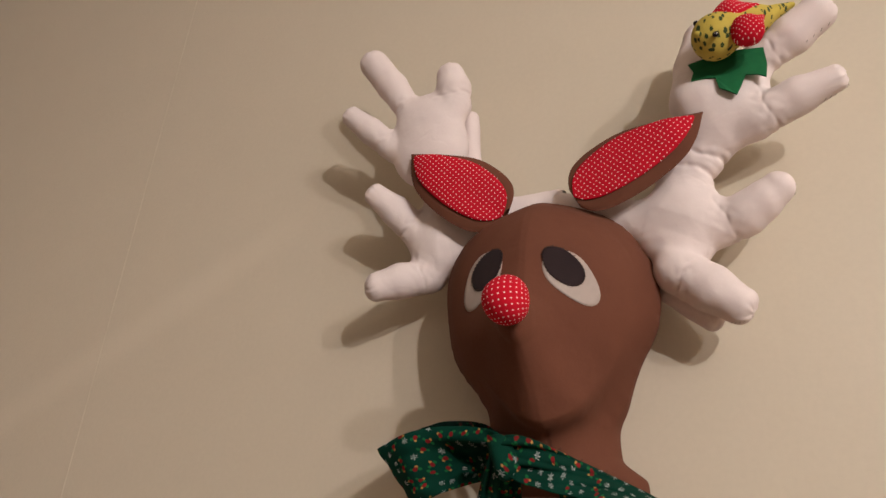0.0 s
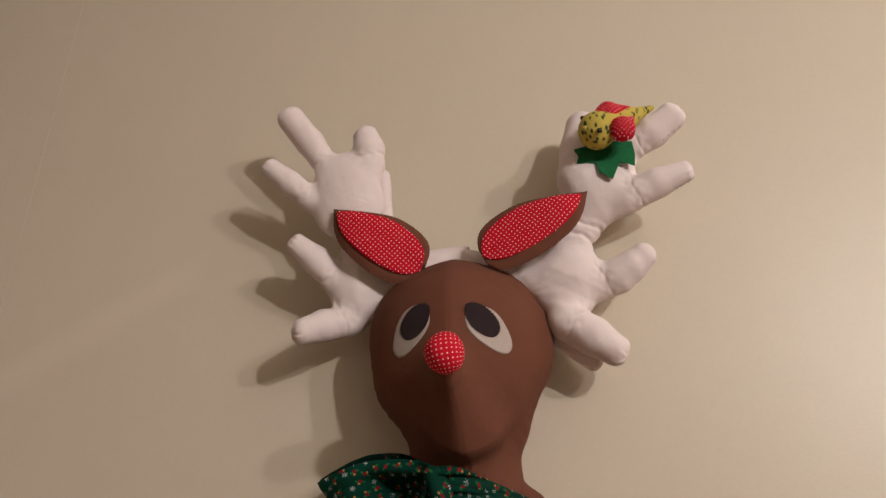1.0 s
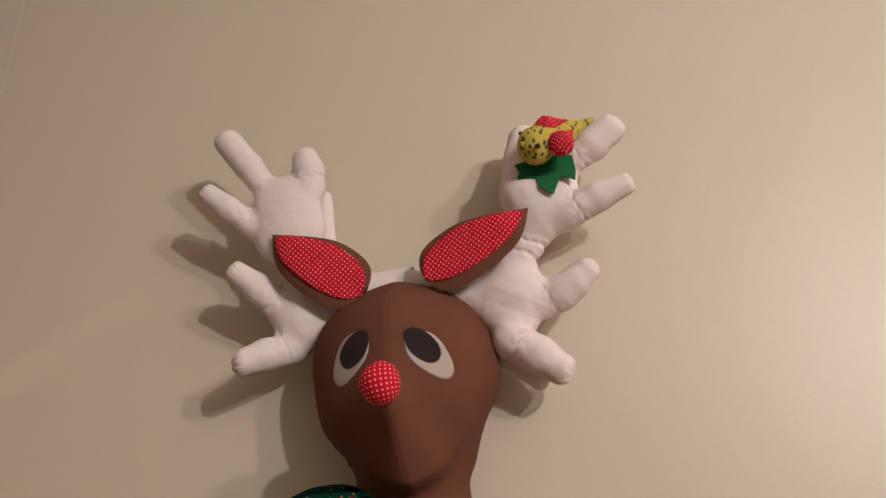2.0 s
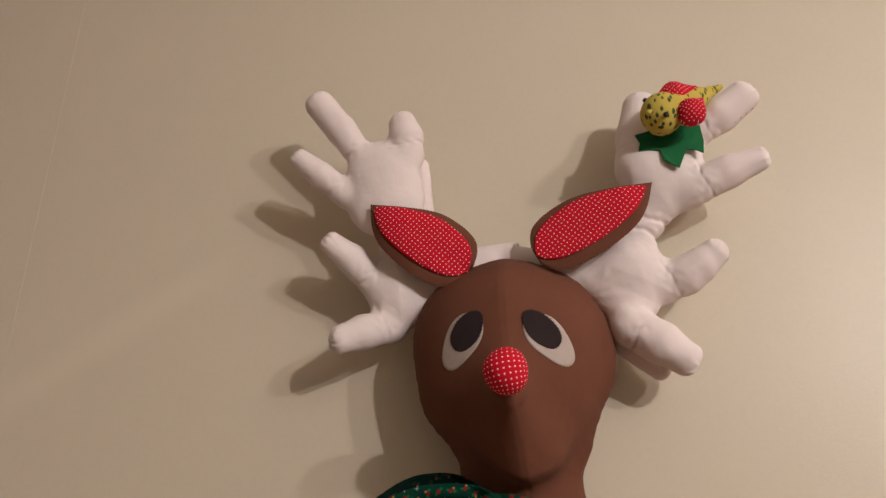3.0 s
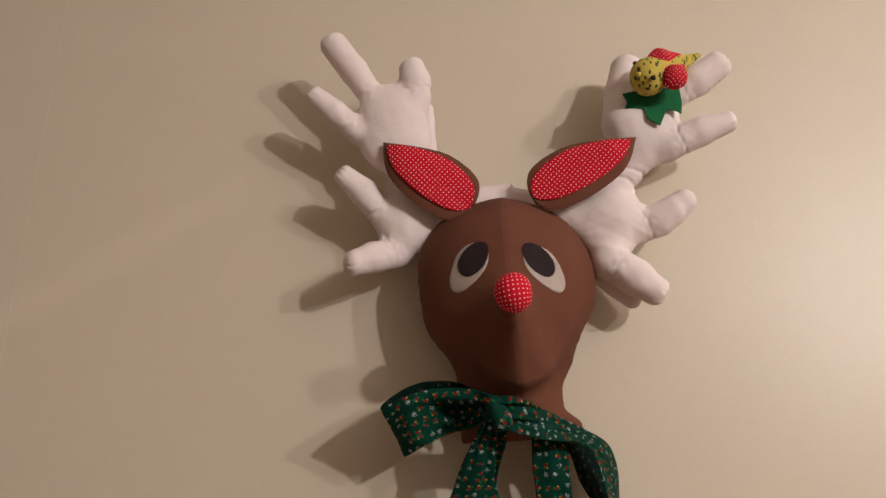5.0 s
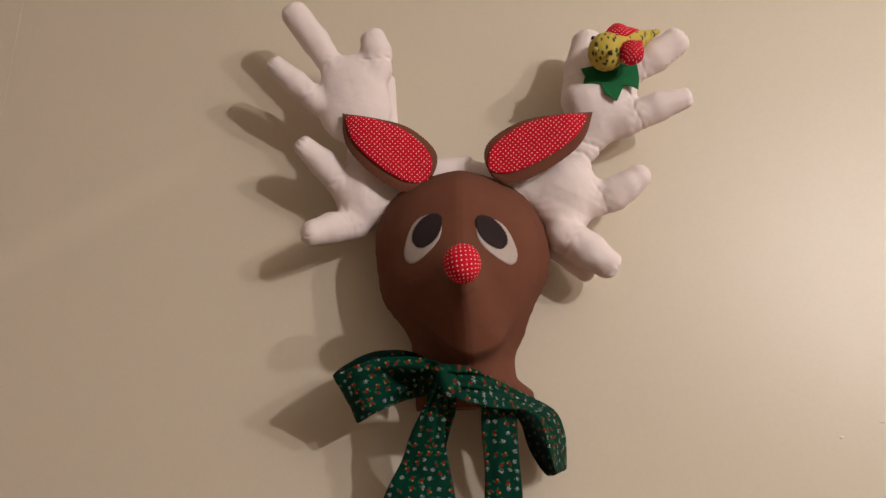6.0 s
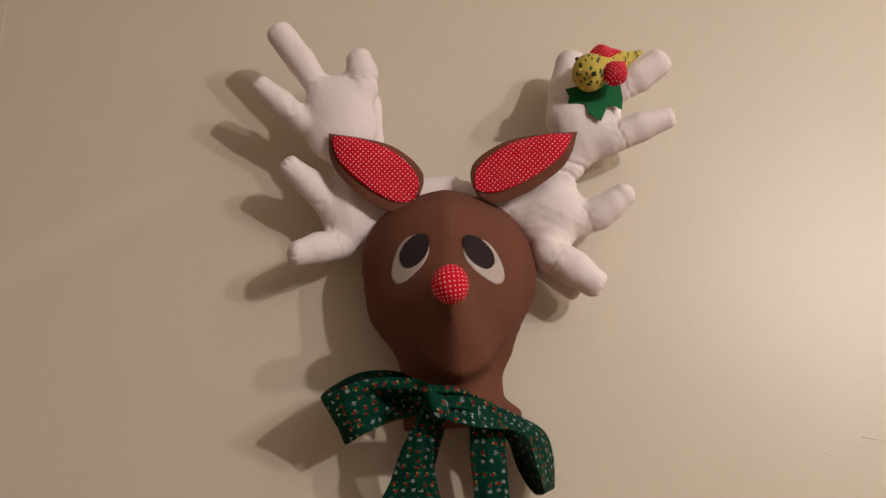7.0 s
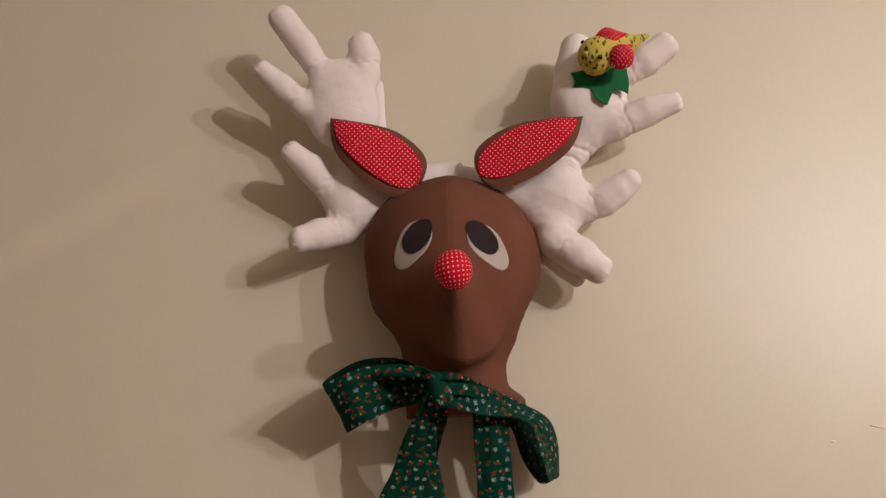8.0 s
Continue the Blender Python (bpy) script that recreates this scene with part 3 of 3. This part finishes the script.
def antler_right(x, y, z):
    d = limb(x, y, z, (0.190, -0.072, 1.959), (0.193, -0.070, 1.933), 0.0450, 0.0440, 0.56)
    d = smin(d, limb(x, y, z, (0.176, -0.060, 1.909), (0.141, -0.052, 1.862), 0.0280, 0.0270, 0.8), 0.016)
    d = smin(d, limb(x, y, z, (0.143, -0.054, 1.816), (0.135, -0.050, 1.800), 0.0430, 0.0400, 0.75), 0.018)
    d = smin(d, limb(x, y, z, (0.110, -0.045, 1.814), (-0.014, -0.035, 1.855), 0.028, 0.022), 0.02)
    for a, b, ra, rb in (
        ((0.167, -0.064, 1.964), (0.173, -0.056, 2.035), 0.0330, 0.0235),
        ((0.237, -0.080, 1.991), (0.282, -0.092, 2.018), 0.0190, 0.0196),
        ((0.230, -0.078, 1.918), (0.289, -0.092, 1.936), 0.0212, 0.0138),
        ((0.185, -0.056, 1.810), (0.216, -0.067, 1.823), 0.0215, 0.0188),
        ((0.142, -0.064, 1.751), (0.186, -0.066, 1.719), 0.0240, 0.0190),
    ):
        a, b = np.array(a), np.array(b)
        d = gathered(fold(smin(d, finger(x, y, z, a - 0.20 * (b - a), b + 0.04 * (b - a), ra * 1.03, rb), 0.012), x, y, z, a, b), x, y, z, a, b, rb)
    d = smin(d, limb(x, y, z, (0.215, -0.067, 1.822), (0.231, -0.071, 1.835), 0.0186, 0.0166, 1.0), 0.006)
    d = fold(d, x, y, z, (0.160, -0.075, 1.866), (0.178, -0.080, 1.906), 0.0, 0.003, 0.0028)
    d = fold(d, x, y, z, (0.168, -0.075, 1.881), (0.186, -0.080, 1.921), 0.0, 0.0024, 0.0026)
    d = fold(d, x, y, z, (0.081, -0.090, 1.796), (0.142, -0.060, 1.789), 0.0, 0.003, 0.003)
    d = smin(d, limb(x, y, z, (0.124, -0.040, 1.743), (0.162, -0.044, 1.711), 0.013, 0.012), 0.004)
    d = d + 0.0004 * np.sin(96 * x + 2 * np.sin(71 * z)) * np.sin(88 * z + 60 * y + 1.0) + 0.0002 * np.sin(210 * z + 140 * x) * np.sin(190 * x - 60 * z)
    return np.maximum(d, y + 0.004)


def pulled(field, root):
    """An antler with folds that run out from where it is sewn on."""
    def shape(x, y, z):
        ox, oz = x - root[0], z - root[2]
        turn = np.arctan2(oz, ox)
        far = np.sqrt(ox * ox + oz * oz)
        fade = np.clip((0.080 - far) / 0.05, 0, 1) * np.clip(far / 0.04, 0, 1)
        return field(x, y, z) + 0.0005 * fade * np.sin(11 * turn + 2 * np.sin(3 * turn)) * np.sin(7 * turn + 2.0)
    return shape


me, _ = stuffed("antler", pulled(antler_left, (-0.081, -0.060, 1.802)), (-0.32, -0.14, 1.70), (0.01, 0.004, 2.14), 0.0017)
under(part("antler", me, MUSLIN, None, "cream white stuffed muslin antler with five points"), trophy)
me, _ = stuffed("antler", pulled(antler_right, (0.071, -0.060, 1.794)), (-0.01, -0.14, 1.66), (0.36, 0.004, 2.10), 0.0017)
under(part("antler", me, MUSLIN, None, "cream white stuffed muslin antler with five points"), trophy)

# thread ends and stitches along the seams
def settle(field, p):
    """The point of a stuffed surface next to p."""
    p = np.array(p, float)
    for _ in range(12):
        f = field(*p)
        g = np.array([(field(*(p + e)) - field(*(p - e))) / 0.001 for e in np.eye(3) * 0.0005])
        p = p - g * f / max(g @ g, 0.1) * 0.8
    return p, g / np.linalg.norm(g)


def stitches(parent, field, runs, material, label):
    bm = bmesh.new()
    for a, b, count in runs:
        a, b = np.array(a), np.array(b)
        for i in range(count):
            t = (i + 0.5) / count
            p, g = settle(field, a + (b - a) * t)
            way = Vector(b - a).normalized()
            way = (way + Vector(g).cross(way) * random.uniform(0.5, 1.4)).normalized()
            m = Matrix.Translation(Vector(p)) @ way.to_track_quat("Z", "Y").to_matrix().to_4x4() @ Matrix.Diagonal((0.0005, 0.0005, random.uniform(0.0014, 0.0026), 1))
            bmesh.ops.create_icosphere(bm, subdivisions=1, radius=1, matrix=m)
    me = bpy.data.meshes.new("stitching")
    bm.to_mesh(me)
    bm.free()
    return tagged(under(part("stitching", smooth(me), material, None, label), parent), kind="stuff")


stitches(trophy, antler_left, [
    ((-0.149, -0.088, 2.020), (-0.138, -0.090, 2.049), 6), ((-0.259, -0.088, 2.065), (-0.235, -0.086, 2.022), 7), ((-0.275, -0.086, 2.002), (-0.257, -0.090, 2.005), 4),
    ((-0.226, -0.088, 1.881), (-0.209, -0.090, 1.885), 3), ((-0.208, -0.090, 1.762), (-0.187, -0.090, 1.766), 4)], FADED, "faint sewing stitches at the tips")
stitches(trophy, antler_right, [
    ((0.291, -0.088, 1.951), (0.302, -0.088, 1.930), 4), ((0.302, -0.088, 1.930), (0.278, -0.088, 1.917), 5), ((0.178, -0.068, 1.697), (0.199, -0.068, 1.707), 6),
    ((0.295, -0.094, 2.007), (0.269, -0.094, 1.982), 4), ((0.245, -0.070, 1.847), (0.243, -0.070, 1.825), 3)], FADED, "faint sewing stitches at the tips")
stitches(trophy, head_field, [
    ((0.105, -0.060, 1.782), (0.115, -0.060, 1.751), 5), ((0.083, -0.060, 1.811), (0.101, -0.060, 1.790), 4), ((-0.116, -0.060, 1.731), (-0.112, -0.060, 1.770), 3)], THREAD, "dark sewing stitches at the edge of the head")

for eye in [ob for ob in trophy.children if ob.name.split(".")[0] == "eye"]:
    # ragged dark stitches hold the pupil's edge
    rim = [v.co for v in eye.children[0].data.vertices[9 * 48 : 10 * 48]]
    runs = [(tuple(rim[k]), tuple(rim[(k + 4) % 48]), 3) for k in range(0, 48, 4)]
    stitches(eye, lambda x, y, z: head_field(x, y, z) - 0.0013, runs, THREAD, "ragged dark stitches round the pupil")

# ---- the ribbon ----
bow = thing("ribbon_bow", (-0.017, -0.120, 1.567), "dark green holiday print cotton bow tied at the neck", "bow")
ribbon("bow_loop", [
    ((-0.015, -0.130, 1.578), (-0.013, -0.126, 1.556), 0.0), ((-0.030, -0.127, 1.585), (-0.028, -0.108, 1.551), 0.006), ((-0.053, -0.123, 1.589), (-0.050, -0.094, 1.544), 0.010),
    ((-0.076, -0.122, 1.589), (-0.066, -0.089, 1.540), 0.012), ((-0.097, -0.130, 1.586), (-0.081, -0.094, 1.534), 0.010), ((-0.121, -0.138, 1.577), (-0.101, -0.104, 1.524), 0.0), ((-0.147, -0.128, 1.566), (-0.124, -0.080, 1.513), -0.003),
    ((-0.139, -0.098, 1.582), (-0.113, -0.064, 1.528), 0.004), ((-0.105, -0.076, 1.601), (-0.073, -0.060, 1.545), 0.004), ((-0.060, -0.080, 1.599), (-0.040, -0.074, 1.554), 0.0),
    ((-0.024, -0.106, 1.580), (-0.020, -0.104, 1.558), 0.0)],
    bow, "wide open loop of the bow", across=24, along=110, ripple=0.0032, seed=1, gather=0.0058, twist=4.0, fade=0.06, pinch=0.014)
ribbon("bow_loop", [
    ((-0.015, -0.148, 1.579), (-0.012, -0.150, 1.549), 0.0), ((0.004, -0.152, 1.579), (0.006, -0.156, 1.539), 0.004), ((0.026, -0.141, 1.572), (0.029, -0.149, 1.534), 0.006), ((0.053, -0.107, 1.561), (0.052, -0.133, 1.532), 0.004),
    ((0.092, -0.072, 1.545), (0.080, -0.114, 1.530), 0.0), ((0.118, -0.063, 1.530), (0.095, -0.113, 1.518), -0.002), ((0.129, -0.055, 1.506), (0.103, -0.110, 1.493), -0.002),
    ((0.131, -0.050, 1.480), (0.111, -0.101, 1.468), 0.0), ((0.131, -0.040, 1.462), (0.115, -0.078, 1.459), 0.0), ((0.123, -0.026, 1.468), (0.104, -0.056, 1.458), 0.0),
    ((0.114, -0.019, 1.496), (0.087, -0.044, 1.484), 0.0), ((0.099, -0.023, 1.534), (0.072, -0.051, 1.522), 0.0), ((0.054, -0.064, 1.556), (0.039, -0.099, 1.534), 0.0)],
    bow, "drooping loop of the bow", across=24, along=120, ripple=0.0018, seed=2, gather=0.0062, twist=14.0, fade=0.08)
ribbon("ribbon_tail", [
    ((-0.024, -0.150, 1.563), (-0.008, -0.148, 1.563), -0.003), ((-0.041, -0.128, 1.531), (-0.015, -0.118, 1.530), -0.006), ((-0.056, -0.109, 1.502), (-0.016, -0.097, 1.499), -0.007),
    ((-0.068, -0.090, 1.470), (-0.012, -0.079, 1.468), -0.006), ((-0.085, -0.080, 1.437), (-0.005, -0.070, 1.434), -0.005), ((-0.100, -0.073, 1.399), (0.002, -0.066, 1.384), -0.004)],
    bow, "hanging ribbon end", across=22, along=80, ripple=0.0020, seed=3, gather=0.0036, twist=1.0, fade=0.07)
ribbon("ribbon_tail", [
    ((-0.021, -0.136, 1.560), (-0.003, -0.134, 1.560), 0.004), ((-0.026, -0.117, 1.531), (-0.003, -0.121, 1.531), 0.005), ((-0.024, -0.101, 1.509), (-0.009, -0.108, 1.510), 0.003),
    ((-0.021, -0.090, 1.486), (-0.015, -0.095, 1.487), 0.0)],
    bow, "folded back edge of a ribbon end", across=12, along=40, ripple=0.001, seed=5, gather=0.002, fade=0.05)
ribbon("ribbon_tail", [
    ((0.026, -0.101, 1.542), (0.068, -0.098, 1.539), 0.002), ((0.027, -0.094, 1.503), (0.070, -0.090, 1.502), -0.003), ((0.031, -0.086, 1.464), (0.073, -0.082, 1.463), -0.004),
    ((0.031, -0.079, 1.432), (0.076, -0.076, 1.431), -0.003), ((0.030, -0.078, 1.395), (0.076, -0.074, 1.386), -0.003)],
    bow, "hanging ribbon end", across=14, ripple=0.0022, seed=4)


def knot_field(x, y, z):
    a, b = (-0.016, -0.150, 1.570), (-0.008, -0.150, 1.552)
    d = limb(x, y, z, a, b, 0.0105, 0.0115, 0.95)
    return d + 0.0007 * np.sin(300 * (x - a[0]) + 110 * (z - a[2]))


me, pts = stuffed("knot", knot_field, (-0.05, -0.172, 1.51), (0.04, -0.085, 1.63), 0.002)
lay_uv(me, np.stack([0.7 * pts[:, 0] + 0.5 * pts[:, 1] + 0.020, pts[:, 2] + 0.5 * pts[:, 0] + 0.013], 1))
under(part("knot", me, GREEN, None, "tight cloth knot"), bow)

fray = bmesh.new()
for a, b, count in (((0.003, -0.140, 1.578), (0.039, -0.136, 1.567), 10), ((0.039, -0.136, 1.567), (0.089, -0.114, 1.544), 6), ((-0.123, -0.084, 1.515), (-0.087, -0.115, 1.532), 5)):
    for i in range(count):
        p = Vector(a).lerp(Vector(b), random.random())
        q = p + Vector((random.uniform(-0.003, 0.003), random.uniform(-0.003, 0.002), random.uniform(0.001, 0.005)))
        m = Matrix.Translation((p + q) / 2) @ (q - p).to_track_quat("Z", "Y").to_matrix().to_4x4() @ Matrix.Diagonal((0.00025, 0.00025, (q - p).length * 0.6, 1))
        bmesh.ops.create_icosphere(fray, subdivisions=1, radius=1, matrix=m)
me = bpy.data.meshes.new("frayed_thread")
fray.to_mesh(me)
fray.free()
tagged(under(part("frayed_thread", me, THREAD, None, "loose dark threads on a raw edge"), bow), kind="stuff")

# ---- the small bird on the antler ----
bird = thing("fabric_bird", (0.186, -0.120, 1.991), "small stuffed yellow print bird sitting on the antler", "ornament")


def bird_field(x, y, z):
    d = egg(x, y, z, (0.186, -0.123, 1.989), (0.0235, 0.022, 0.0255))
    d = smin(d, limb(x, y, z, (0.202, -0.118, 1.999), (0.224, -0.108, 2.012), 0.019, 0.015), 0.01)
    return smin(d, limb(x, y, z, (0.224, -0.108, 2.012), (0.263, -0.092, 2.037), 0.014, 0.003), 0.01)


me, _ = stuffed("bird_body", bird_field, (0.13, -0.16, 1.95), (0.29, -0.06, 2.06), 0.0022)
under(part("bird_body", me, YELLOW, None, "yellow cotton body with dark green sprigs"), bird)


def wing(c, ends, rad, label):
    a, b = ends

    def field(x, y, z):
        d = limb(x, y, z, a, c, rad * 0.35, rad)
        return smin(d, limb(x, y, z, c, b, rad, rad * 0.2), 0.004)

    lo = np.minimum(np.minimum(a, b), c) - 0.03
    hi = np.maximum(np.maximum(a, b), c) + 0.03
    me, pts = stuffed("wing", field, tuple(lo), tuple(hi), 0.0018)
    lay_uv(me, np.stack([pts[:, 0] * 1.3, pts[:, 2] * 1.3], 1))
    return under(part("wing", me, RED_DOT, None, label), bird)


wing((0.201, -0.126, 2.012), ((0.181, -0.130, 2.004), (0.228, -0.120, 2.021)), 0.0140, "red pin-dot cotton wing")
wing((0.216, -0.134, 1.981), ((0.209, -0.137, 1.972), (0.231, -0.124, 2.002)), 0.0158, "red pin-dot cotton wing")


def bead(name, c, r, material, label):
    bm = bmesh.new()
    bmesh.ops.create_uvsphere(bm, u_segments=14, v_segments=9, radius=1)
    for v in bm.verts:
        v.co = Vector((c[0] + r[0] * v.co.x, c[1] + r[1] * v.co.y, c[2] + r[2] * v.co.z))
    me = bpy.data.meshes.new(name)
    bm.to_mesh(me)
    bm.free()
    return under(part(name, smooth(me), material, None, label), bird)


bead("eye", (0.187, -0.145, 1.975), (0.0032, 0.0025, 0.0032), BEAD, "tiny black bead eye")
bead("eye", (0.169, -0.130, 2.005), (0.0030, 0.0030, 0.0028), BEAD, "tiny black bead eye")
bead("beak", (0.170, -0.142, 1.981), (0.0042, 0.0042, 0.0034), YELLOW, "short pointed yellow beak")

leaf = thing("felt_leaf", (0.192, -0.100, 1.951), "jagged green felt leaf under the bird", "leaf")


def felt(name, outline, lift):
    bm = bmesh.new()
    ring = [bm.verts.new(q) for q in outline]
    face = bm.faces.new(ring)
    out = bmesh.ops.extrude_face_region(bm, geom=[face])
    for v in (g for g in out["geom"] if isinstance(g, bmesh.types.BMVert)):
        v.co.y += lift
    bmesh.ops.recalc_face_normals(bm, faces=bm.faces)
    me = bpy.data.meshes.new(name)
    bm.to_mesh(me)
    bm.free()
    return under(part(name, me, GREEN_FELT), leaf)


felt("leaf_blade", [(0.157, -0.098, 1.979), (0.162, -0.099, 1.968), (0.159, -0.099, 1.957), (0.172, -0.100, 1.957), (0.183, -0.101, 1.955), (0.186, -0.102, 1.941), (0.193, -0.103, 1.936), (0.202, -0.102, 1.930), (0.207, -0.101, 1.941), (0.212, -0.101, 1.953), (0.223, -0.100, 1.952), (0.231, -0.099, 1.948), (0.233, -0.099, 1.963), (0.231, -0.099, 1.984), (0.194, -0.101, 1.986)], 0.002)
